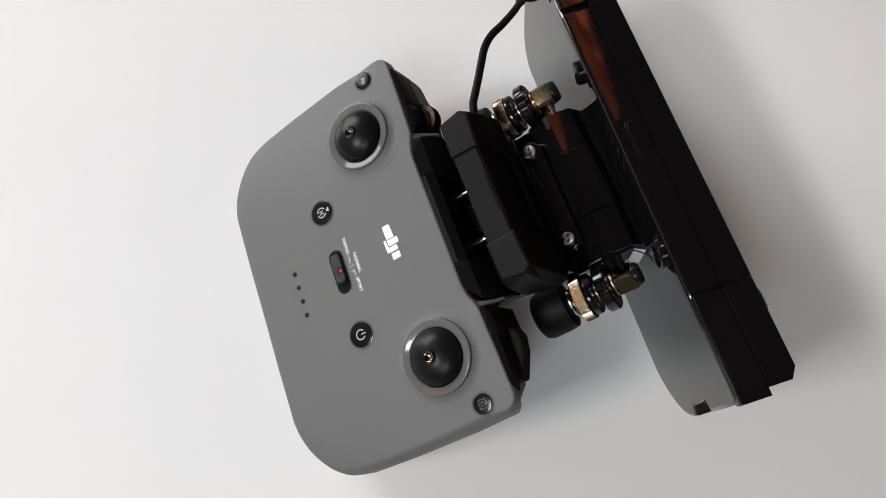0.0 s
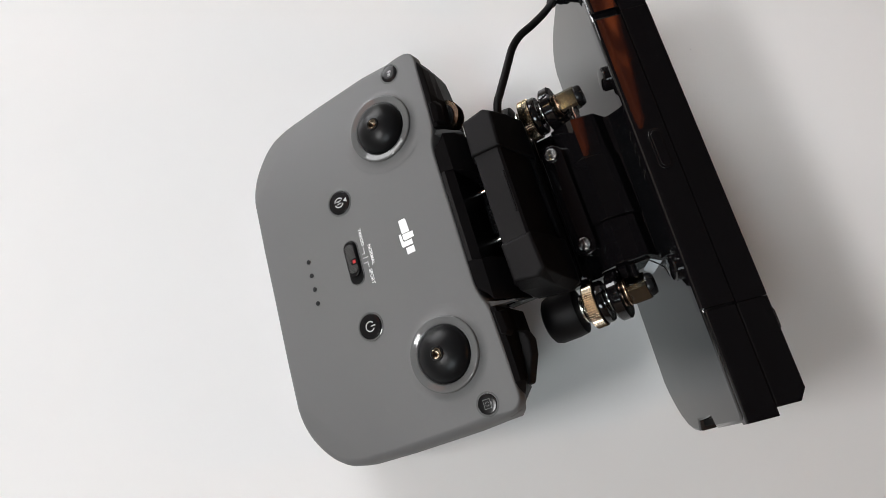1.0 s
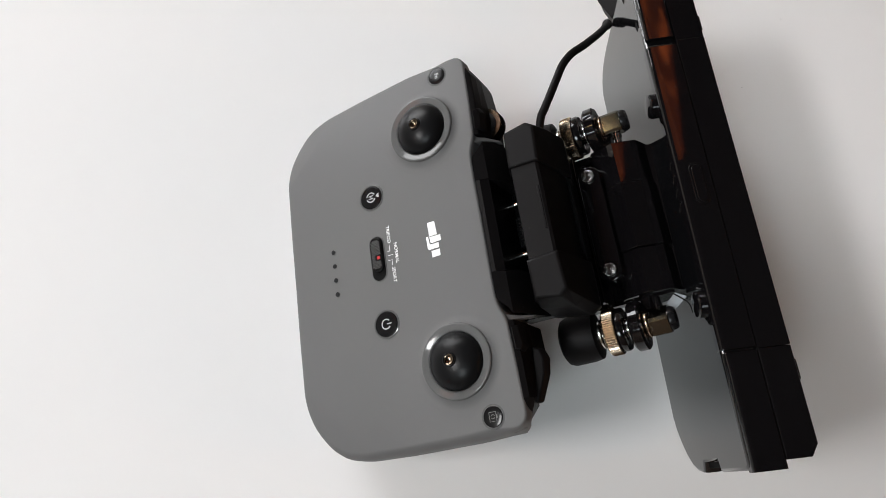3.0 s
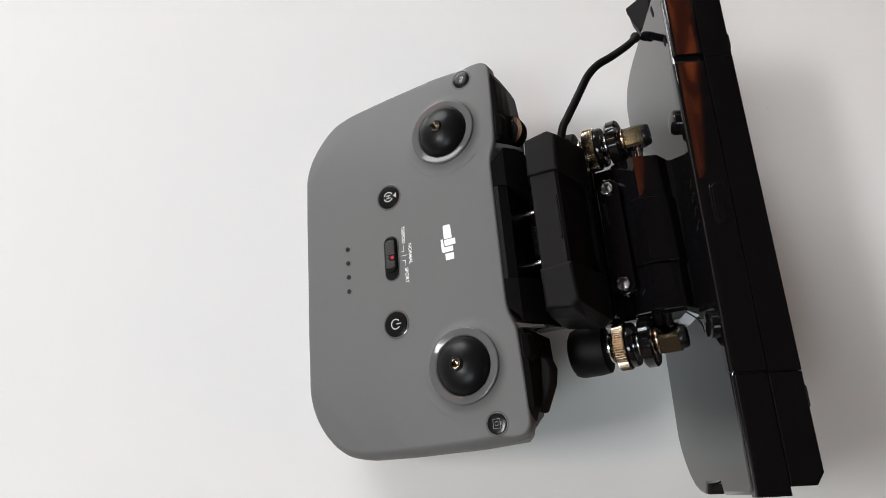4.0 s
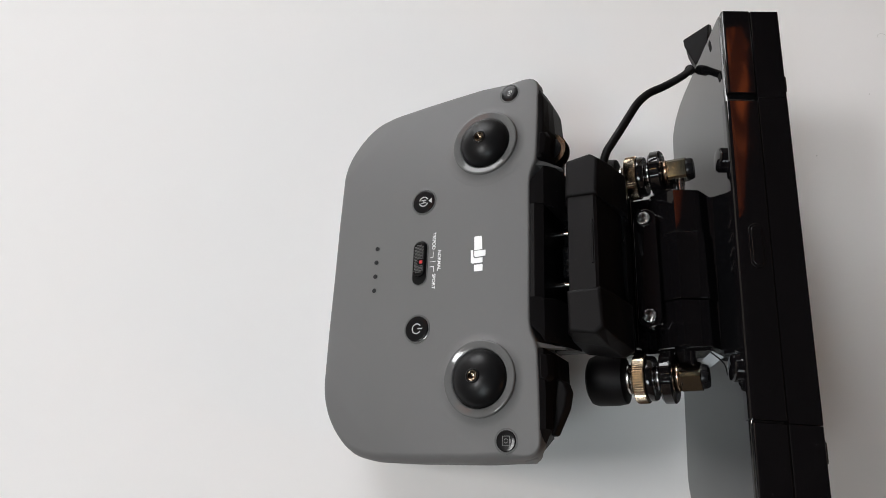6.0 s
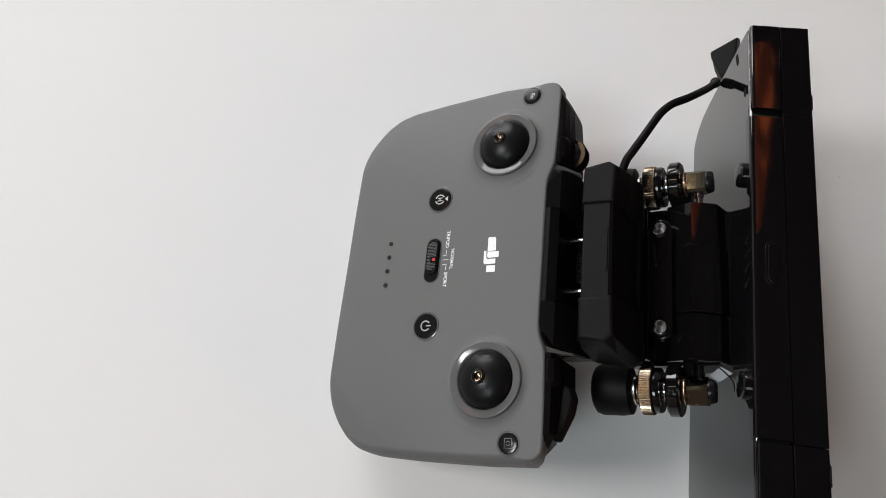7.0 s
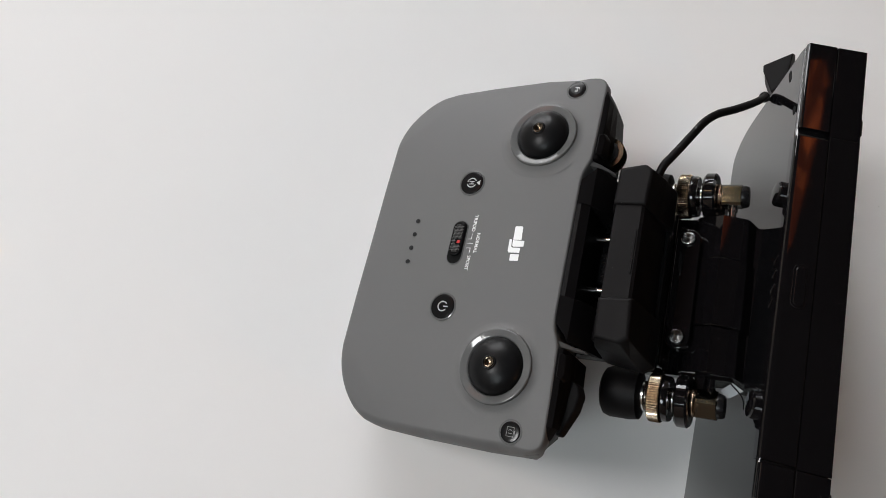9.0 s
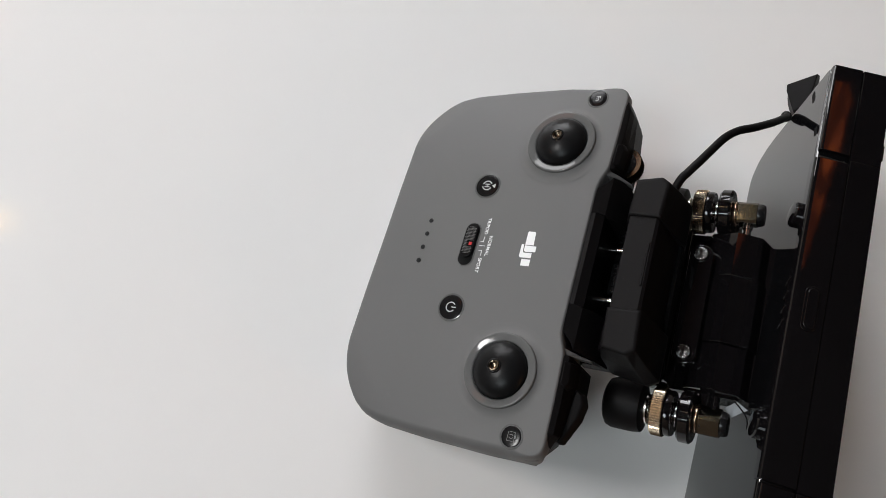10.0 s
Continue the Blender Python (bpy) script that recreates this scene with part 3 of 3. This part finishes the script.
for sy in (1, -1):
    sec = []
    for rows in (((46.5, 37.5), (48.6, 37.5), (49.2, 52), (49.4, 64), (48.6, 67.0), (46.5, 67.4), -0.6),
                 ((46.0, 36.8), (50.2, 36.8), (51.0, 52), (51.0, 64.0), (49.6, 67.4), (46.0, 67.6), -1.6),
                 ((45.0, 36.8), (51.2, 37.2), (52.0, 50), (51.6, 63.5), (50.0, 67.6), (45.0, 67.8), -5.5),
                 ((45.0, 37.0), (52.2, 37.8), (52.9, 50), (51.8, 64), (50.2, 67.6), (45.0, 67.8), -10),
                 ((45.0, 37.0), (52.4, 38.0), (52.8, 49), (51.4, 64), (50.0, 67.6), (45.0, 67.8), -22)):
        sec.append([(x, sy * y, rows[-1]) for x, y in rows[:-1]])
        if sy < 0:
            back = max(0.0, -5.5 - rows[-1])
            low = min(3.0, max(0.0, -1.6 - rows[-1])) - back * 0.4
            sec[-1][4], sec[-1][5] = (rows[4][0] - 1.5 - back * 0.12, -68.2 - low, rows[-1]), (46.5, -68.8 - low, rows[-1])
            sec[-1][3] = (rows[3][0] - back * 0.1, -64.0 + back * 0.3, rows[-1])
    sh = part("shoulder", loft(sec, bevel=0.7), RUBBER, remote, "black soft plastic shoulder", smooth=55)
    if sy < 0:
        part("cheek", loft([mirrored([(42, 70.4, -1.4), (46.0, 70.4, -1.4), (47.0, 70.8, -2.0), (46.0, 72.6, -3.2), (42, 73.4, -3.2)], sy),
                            mirrored([(42, 70.4, -5), (47.2, 70.2, -5), (48.0, 70.8, -5), (46.6, 73.4, -5), (42, 74.4, -5)], sy),
                            mirrored([(42, 70.4, -9), (46.6, 69.8, -9), (47.4, 70.8, -9), (46.0, 73.4, -9), (42, 74.6, -9)], sy)], bevel=0.8, flat=False), GREY, remote, "grey plastic corner", smooth=70)
    part("trigger", loft([mirrored([(49.3, 39, -0.4), (51.3, 39, -2.0), (51.9, 46, -2.4), (51.2, 47.6, -1.0), (49.5, 47.2, -0.4)], sy),
                          mirrored([(49.0, 38.2, -3.2), (52.4, 38.6, -5.6), (53.0, 46.6, -5.6), (51.8, 48.6, -3.6), (49.2, 48.0, -3.2)], sy)], bevel=0.4), RUBBER, sh, "raised black edge piece", smooth=50)
    part("lip", loft([mirrored([(46.5, 36.6, -0.3), (46.5, 34.2, -0.3), (46.5, 34.2, -4), (46.5, 36.6, -4)], sy),
                      mirrored([(51.0, 36.2, -4.8), (51.0, 34.9, -5.2), (51.0, 34.9, -9), (51.0, 36.2, -9)], sy),
                      mirrored([(55.0, 35.6, -10.2), (55.0, 35.0, -10.6), (55.0, 35.0, -13), (55.0, 35.6, -13)], sy)]), GREY, remote, "thin grey plastic lip", smooth=25)
    # the guide's stepped end blocks
    part("guide_end", loft([mirrored([(45.2, 27.5, -0.8), (49.0, 31.8, -2.2), (50.2, 34.2, -3.2), (50.2, 18.5, -3.2), (47.6, 18.2, -0.8), (45.2, 18.2, -0.6)], sy),
                            mirrored([(45.0, 28.0, -2.5), (50.0, 33.0, -5.0), (53.5, 34.4, -8.0), (53.5, 18.0, -8.0), (50.2, 18.0, -4.5), (45.0, 18.0, -2.5)], sy),
                            mirrored([(44.0, 28.0, -24), (50.0, 33.0, -24), (57.0, 34.0, -24), (57.0, 18.0, -24), (50.2, 18.0, -24), (44.0, 18.0, -24)], sy)]), RUBBER, remote, "stepped black end of the phone holder guide", smooth=25)
part("guide", loft([[(44, -18.2, -0.9), (47.4, -18.2, -0.9), (47.4, 18.2, -0.9), (44, 18.2, -0.9)],
                    [(44, -18.2, -2.4), (50.2, -18.2, -3.4), (50.2, 18.2, -3.4), (44, 18.2, -2.4)],
                    [(44, -18.2, -24), (50.6, -18.2, -24), (50.6, 18.2, -24), (44, 18.2, -24)]]), RUBBER, remote, "black guide of the pull-out phone holder", smooth=25)
part("holder_base", block(45, 75, -33, 33, -33, -24.5, 0.6), SATIN, remote, "black floor of the phone holder")
post = part("holder_post", block(52, 58, -6.5, 6.0, -26, -18, 0.8), SATIN, remote, "small black post between the rods")
for y in (-3.5, 0.0, 3.5):
    part("rib", block(53, 57.6, y - 0.4, y + 0.4, -18.2, -17.5, 0.25), SATIN, post)
dial = part("dial", knurled(7.4, -15.5, -10.2, 44, 0.8, 0.4), BRASS, remote, "knurled metal dial wheel", smooth=0, at=turned(49.8, 44.5, 0))
part("dial_face", lathe([(5.2, -10.3), (5.2, -9.9), (4.8, -9.8), (0, -9.8)], 40), SATIN, dial, "black face of the dial")
part("shutter_button", loft([[(x + 1.3, y, z) for x, y, z in row] for row in [[(51.8, -46.5, -8), (53.8, -48.0, -8.4), (54.6, -51, -8.6), (54.0, -56, -8.6), (50.4, -65.5, -8), (49.3, -65.5, -7.6)],
                             [(50.8, -46.0, -10), (55.0, -47.6, -11), (56.2, -51, -11.4), (55.2, -56.5, -11.4), (51.4, -65.8, -10), (48.8, -65.8, -10)],
                             [(50.4, -46.4, -19), (52.4, -47.8, -19), (53.4, -51, -19), (52.4, -55.5, -19), (49.4, -62.0, -19), (48.4, -62.0, -19)]]], bevel=0.9), RUBBER, remote, "black rounded shutter button", smooth=75)
for y in (10.5, -10.0):
    part("rod", lathe([(0, 0), (1.3, 0), (1.3, 20), (0, 20)], 20), STEEL, remote, "polished steel rod", at=turned(46, y, -17) @ pose(0, 0, 0, 0, 90, 0))

# the phone clamp: two lobes and the waist between them
holder = part("phone_clamp", loft([[(60.5, -18, -0.6), (69.8, -18, -0.6), (69.8, 18, -0.6), (60.5, 18, -0.6)],
                                   [(60.0, -18, -1.4), (70.8, -18, -1.4), (70.8, 18, -1.4), (60.0, 18, -1.4)],
                                   [(60.0, -18, -8), (73.4, -18, -22), (73.4, 18, -22), (60.0, 18, -8)],
                                   [(60.0, -18, -24), (73.4, -18, -26), (73.4, 18, -26), (60.0, 18, -24)]]), RUBBER, remote, "black soft plastic phone clamp", smooth=28)
for sy in (1, -1):
    sec = []
    for grow, z in ((-1.0, 0.4), (-0.25, -0.1), (0.0, -1.2)):
        sec.append([(59.4 - grow, sy * (17.6 - grow), z), (71.6 + grow, sy * (17.2 - grow), z), (72.4 + grow, sy * (31.6 + grow), z), (69.4 + grow, sy * (33.8 + grow), z), (60.0 - grow, sy * (32.4 + grow), z)])
    sec.append([(58.0, sy * 17.4, -9), (73.6, sy * 17.2, -12), (74.2, sy * 33.4, -12), (70.0, sy * 35.4, -12), (58.4, sy * 33.6, -9)])
    sec.append([(57.4, sy * 17.4, -24), (76.0, sy * 17.8, -25), (75.8, sy * 34.6, -25), (71.5, sy * 36.8, -25), (57.6, sy * 34.2, -24)])
    sec.append([(57.4, sy * 17.4, -29), (75.0, sy * 17.8, -29), (75.0, sy * 34.4, -29), (71.5, sy * 36.4, -29), (57.6, sy * 34.2, -29)])
    part("lobe", loft(sec, bevel=0.45), RUBBER, holder, smooth=40)
    part("tab", loft([mirrored([(55.4, 20.5, -13), (59.0, 20.0, -9), (59.0, 30.5, -9), (55.4, 30.0, -13)], sy),
                      mirrored([(54.6, 20.5, -24), (59.0, 20.0, -24), (59.0, 30.5, -24), (54.6, 30.0, -24)], sy)], bevel=0.5), RUBBER, holder, smooth=40)
    part("fin", loft([mirrored([(52, 17.2, -19), (60.5, 13.0, -10), (60.5, 15.0, -10), (53, 19.0, -19)], sy), mirrored([(52, 17.2, -22), (60.5, 13.0, -14), (60.5, 15.0, -14), (53, 19.0, -22)], sy)]), SATIN, holder, smooth=20)
part("ridge", block(68.6, 69.5, -8.5, 8.0, -1.4, -0.2, 0.25), RUBBER, holder)

# ---- antenna mount ----
mount = thing("antenna_mount", RIG, "black glossy hinged antenna mount with knurled brass screws", "mount")
part("base_plate", prism([(62, 32), (99, 32), (99, -32), (62, -32)], -50, -44, 0.3), GLOSS, mount, "black glossy base plate")
part("side_plate", block(72.6, 75.0, -31, 31, -46, -37, 0.5, 2), GLOSS, mount, "thin black glossy side plate")
part("arm", prism(stadium(79.9, 0, 24.2, 4.5, 14), -44, -35.2, 0.7), GLOSS, mount, "black glossy link bar")
part("side_arm", block(86.3, 90.5, -44, 44, -52, -42.5, 1.0, 3), GLOSS, mount, "black glossy cross bar")
for y in (19.7, -19.7):
    part("bolt", lathe([(0, -35.2), (2.8, -35.2), (2.8, -34.4), (2.5, -33.9), (2.2, -33.8), (0.3, -33.86), (0, -33.86)], 40), TURNED, mount, "small turned steel bolt", at=turned(79.9, y, 0))


def barrel(y0, y1, r, cx, cz, faces=8, spin=22.5, bevel=0.4):
    ring = [(r * math.cos(radians(360 * k / faces + spin)), r * math.sin(radians(360 * k / faces + spin))) for k in range(faces)]
    bm = prism(ring, y0, y1, bevel)
    bmesh.ops.transform(bm, matrix=Matrix.Translation((cx * MM, 0, cz * MM)) @ pose(0, 0, 0, -90, 0, 0), verts=bm.verts)
    return bm


for y0, y1, r in ((13.6, 31.2, 12.9), (-13.4, 13.4, 13.6), (-31.2, -13.6, 12.9)):
    part("hinge_barrel", barrel(y0, y1, r, 90.5, -49.5, spin=4.1), GLOSS, mount, "black glossy hinge barrel")
part("hinge_foot", block(99, 113, -30, 30, -62, -47, 0.1, 1), GLOSS, mount)
for sy in (1, -1):
    ax = turned(1.2 if sy > 0 else 0.0, 40.3 if sy > 0 else -42, -40) @ pose(0, 0, 0, 0, 90, 0)
    part("boot", lathe([(0, 55), (7.2, 55), (8.8, 56.0), (9.5, 58), (9.5, 65.5), (9.0, 68.6), (6.0, 69.6), (0, 69.6)], 44), RUBBER, mount, "black rubber boot", at=ax)
    part("thread", threaded(4.3, 69, 90, 0.9, 0.35), STEEL, mount, "threaded metal stem", at=ax)
    part("collar", lathe([(0, 69), (5.4, 69), (5.6, 69.6), (5.6, 70.6), (5.0, 71.2), (0, 71.2)], 32), STEEL, mount, "polished metal collar", at=ax)
    part("knurled_nut", knurled(9.0, 72.4, 77.0, 58, 0.55, 0.45), BRASS, mount, "knurled brass nut", smooth=0, at=ax)
    part("spacer", lathe([(0, 77), (7.9, 77), (8.3, 77.5), (8.3, 79.2), (7.9, 79.8), (0, 79.8)], 44), GLOSS, mount, "black spacer disc", at=ax)
    part("lug", lathe([(0, 82.0), (8.6, 82.0), (9.4, 82.8), (9.4, 86.0), (8.6, 86.8), (0, 86.8)], 48), GLOSS, mount, "black glossy round lug", at=ax)
    part("hex_collar", lathe([(0, 86.8), (4.9, 86.8), (5.1, 87.2), (5.1, 88.0), (4.2, 88.6), (0, 88.6)], 32), COPPER, mount, "copper coloured ring", at=ax)
    cut = [(4.1, -3.1), (4.1, 3.1), (3.1, 4.1), (-3.1, 4.1), (-4.1, 3.1), (-4.1, -3.1), (-3.1, -4.1), (3.1, -4.1)]
    tilt = radians(10 if sy > 0 else 45)
    cut = [(x * math.cos(tilt) - y * math.sin(tilt), x * math.sin(tilt) + y * math.cos(tilt)) for x, y in cut]
    elbow = part("elbow_connector", prism(cut, 88.4, 96.0, 0.35), BRONZE, mount, "nickel plated square elbow connector", at=ax)
    part("cap", lathe([(0, 95.9), (4.4, 95.9), (4.4, 97.0), (3.9, 98.2), (0, 98.6)], 32), SATIN, elbow, "black rounded end cap")
    part("pin", lathe([(0, 0), (1.5, 0), (1.5, 5.2), (1.8, 5.4), (1.8, 6.4), (1.4, 6.6), (1.4, 9), (0, 9)], 28), STEEL if sy > 0 else GLOSS, elbow, "short round pin", at=pose(0, 0, 92.8 * MM, 90 * sy, 0, 0))

# pale plate beside the hinge: a glossy facet's table reflection put into colour
clip = thing("reflection_plate", RIG, "pale plate painted as the table's reflection in a glossy mount facet", "clip")
PALE_REFLECTION = material("pale_reflection", (0.22, 0.24, 0.255), 0.2, grain=0.05, stain=0.05)
part("plate", loft([[(95.6, -35.9, -42.4), (99.6, -32.6, -42.4), (103.4, -35.0, -42.4), (98.6, -38.6, -42.4)], [(95.6, -35.9, -42.95), (99.6, -32.6, -42.95), (103.4, -35.0, -42.95), (98.6, -38.6, -42.95)]]), PALE_REFLECTION, clip, smooth=0)
part("dark_line", tube([(99.1, -33.0, -42.2), (103.2, -37.4, -42.2), (104.0, -41.6, -42.6)], 0.25, 6), GAP, clip)

# ---- antenna panel, standing nearly upright on its long edge ----
PANEL_YAW = -1.9
S0 = Vector((79.6, 0, -100.8))
SV = Vector((0.405, 0, 0.914)).normalized()
NV = Vector((SV.z, 0, -SV.x))
PANEL = RIG @ Matrix.Translation(S0 * MM) @ Matrix(((SV.x, 0, -NV.x, 0), (0, 1, 0, 0), (SV.z, 0, -NV.z, 0), (0, 0, 0, 1))) @ pose(0, 0, 0, PANEL_YAW, 0, 0)
panel = thing("panel_antenna", PANEL, "black high-gloss flat panel antenna standing on its edge", "antenna")
PH = [(0, 74), (2, 79.5), (5.5, 85), (10, 90), (16, 94.2), (22, 96.2), (28, 97), (79, 97.2), (81.4, 96.6), (82.4, 95)]
PT = [(0, 88), (1.2, 91), (4, 94.2), (9, 97.2), (17, 99.4), (26, 100.1), (79, 100.2), (81.4, 99.6), (82.4, 98)]
outline = PT + [(82.4, -95), (81.4, -96.6), (79, -97.2), (52, -97.2), (50.5, -93.4), (33, -93.4), (31, -97.0)] + [(x, -y) for x, y in PH[:7][::-1]]
front = part("front_shell", prism(outline, -11.5, 0, 1.3), GLAZED, panel, "glossy black front shell")
part("notch", block(32, 51, -95.5, -93.0, -9, -2, 0.3), GAP, front)
# edge covers along the top, with a groove at both joints
def rail(y0, y1, top, face, back, soft):
    """A cover strip: its inner upper edge is broadly rounded."""
    side = [(79.5, back), (top - 0.5, back), (top, back + 0.5), (top, face - soft), (top - soft * 0.12, face - soft * 0.5), (top - soft * 0.45, face - soft * 0.13), (top - soft, face), (79.5, face)]
    return loft([[(x, y0 + 0.3, z) for x, z in [(79.5 + 0.0, back), *side[1:]]], [(x, y1 - 0.3, z) for x, z in side]], bevel=0.25)


part("edge_cover", rail(-59.7, 58.6, 84.4, 0.5, -11.4, 1.6), GLOSS, panel, smooth=20)
for sy in (1, -1):
    part("edge_cover", rail(*((61.6, 100) if sy > 0 else (-98.2, -60.0)), 84.0, -0.5, -11.4, 1.2), GLOSS, panel, smooth=20)
part("back_shell", prism([(2, 78), (10, 92), (26, 96.6), (81.5, 96.6), (81.5, -91.0), (26, -91.0), (10, -88), (2, -70)], -21.6, -11.5, 1.2), GLOSS, panel, "glossy black rear shell")
part("back_cover", block(79.0, 84.1, -60.0, 60.0, -22.0, -11.45, 0.22, 2), GLOSS, panel, smooth=20)
CUT = [(-60.15, -11.45), (-60.15, -22.0), (-91.5, -22.0), (-95.2, -19.4), (-95.2, -11.45)]
part("back_cover", loft([[(79.0, y, z) for y, z in CUT], [(84.0, y, z) for y, z in CUT]], bevel=0.3), GLOSS, panel, smooth=20)
part("back_cover", block(79.0, 84.0, 60.15, 99.6, -22.0, -11.45, 0.3, 2), GLOSS, panel, smooth=20)
for sy in (1, -1):
    part("side_bump", loft([[(70, sy * 62, -21.4), (82, sy * 62, -21.4), (82, sy * 73, -21.4), (70, sy * 73, -21.4)], [(72, sy * 65, -23.6), (81, sy * 65, -23.6), (81, sy * 71, -23.6), (72, sy * 71, -23.6)]]), GLOSS, panel)
    part("pad", lathe([(4.7, -0.5), (4.7, 1.9), (4.2, 2.4), (3.0, 2.6), (0, 2.6)], 36), GLOSS, panel, "glossy black round pad", at=turned(75.5, sy * 39.5 - 2, 0))
key = part("oblong_frame", prism(stadium(0, 0, 8.2, 2.6, 10), 0, 0.5, 0.2), GLOSS, panel, "oblong raised key frame", at=turned(84.2, 0, -6.4) @ pose(0, 0, 0, 0, 90, 0))
part("key", prism(stadium(0, 0, 7.3, 1.8, 10), 0.3, 0.8, 0.3), GLOSS, key)
for i in range(4):
    part("rib", block(-2.2, 2.2, -0.5, 0.5, -0.4, 0.9, 0.3), GLOSS, panel, at=turned(79, 9.8 - 5.3 * i, 0) @ pose(0, 0, 0, 0, 0, 35))

for x, y, half in ((69, 94.0, 3.2), (78, 72.5, 2.2)):
    part("slot", prism(stadium(0, 0, half, 1.3, 8), 0.0, 0.06), GAP, panel, "small dark slot", smooth=0, at=turned(x, y, 0) @ pose(0, 0, 0, 0, 0, 20))

# ---- cable ----
cable = thing("cable", RIG, "thin black cable from the phone clamp to the panel", "cable")
part("cord", tube([(66, 27, -20), (71.0, 39.5, -15), (74.0, 44.6, -15), (77.3, 50.2, -16), (80.4, 56.4, -17.8), (83.6, 62.8, -20), (87.2, 68.8, -24.4), (91.9, 74.6, -31), (96.9, 84.2, -42), (99.3, 91.5, -50), (99.6, 97.6, -57), (98.2, 101.5, -63)], 1.6), RUBBER, cable)
part("tie", tube([(99.6, 95.4, -55), (99.0, 99.0, -59.6)], 2.2), RUBBER, cable)
part("plug", loft([[(x + 0.6, y + 8.0, z - 12.0) for x, y, z in row] for row in [[(107, 125, -64), (94.6, 119.5, -64), (94.8, 116, -64), (99, 104, -64), (105, 110, -64)], [(107.4, 128.6, -70), (94.6, 121.4, -70), (95.2, 117.6, -70), (99.3, 106, -70), (106, 112, -70)], [(107, 128.6, -78), (94, 121.4, -78), (94.6, 117.6, -78), (98.3, 106, -78), (105, 112, -78)]]], bevel=0.6), RUBBER, cable, "black cable plug")

# ---- lint on the table ----
LINT = (0.2446, 0.1612)
SPECKS = ((0.197, 0.0851), (0.231, 0.124), (0.158, -0.02))
FIBRE = material("grey_fibre", (0.45, 0.44, 0.43), 0.8)
curl = thing("lint_fibre", pose(LINT[0], LINT[1], 0.0002), "tiny curled grey lint fibre on the table", "lint")
part("fibre", tube([(2.6 * math.cos(a * 0.5), 2.2 * math.sin(a * 0.5), 0.0) for a in range(-2, 8)], 0.07, 6), FIBRE, curl)
for x, y in SPECKS:
    speck_ob = thing("dust_speck", pose(x, y, 0.0), "tiny dark dust speck on the white table", "dust", "dust specks on the table")
    part("grain", lathe([(0, 0), (0.28, 0), (0.22, 0.2), (0, 0.28)], 8), FIBRE, speck_ob)
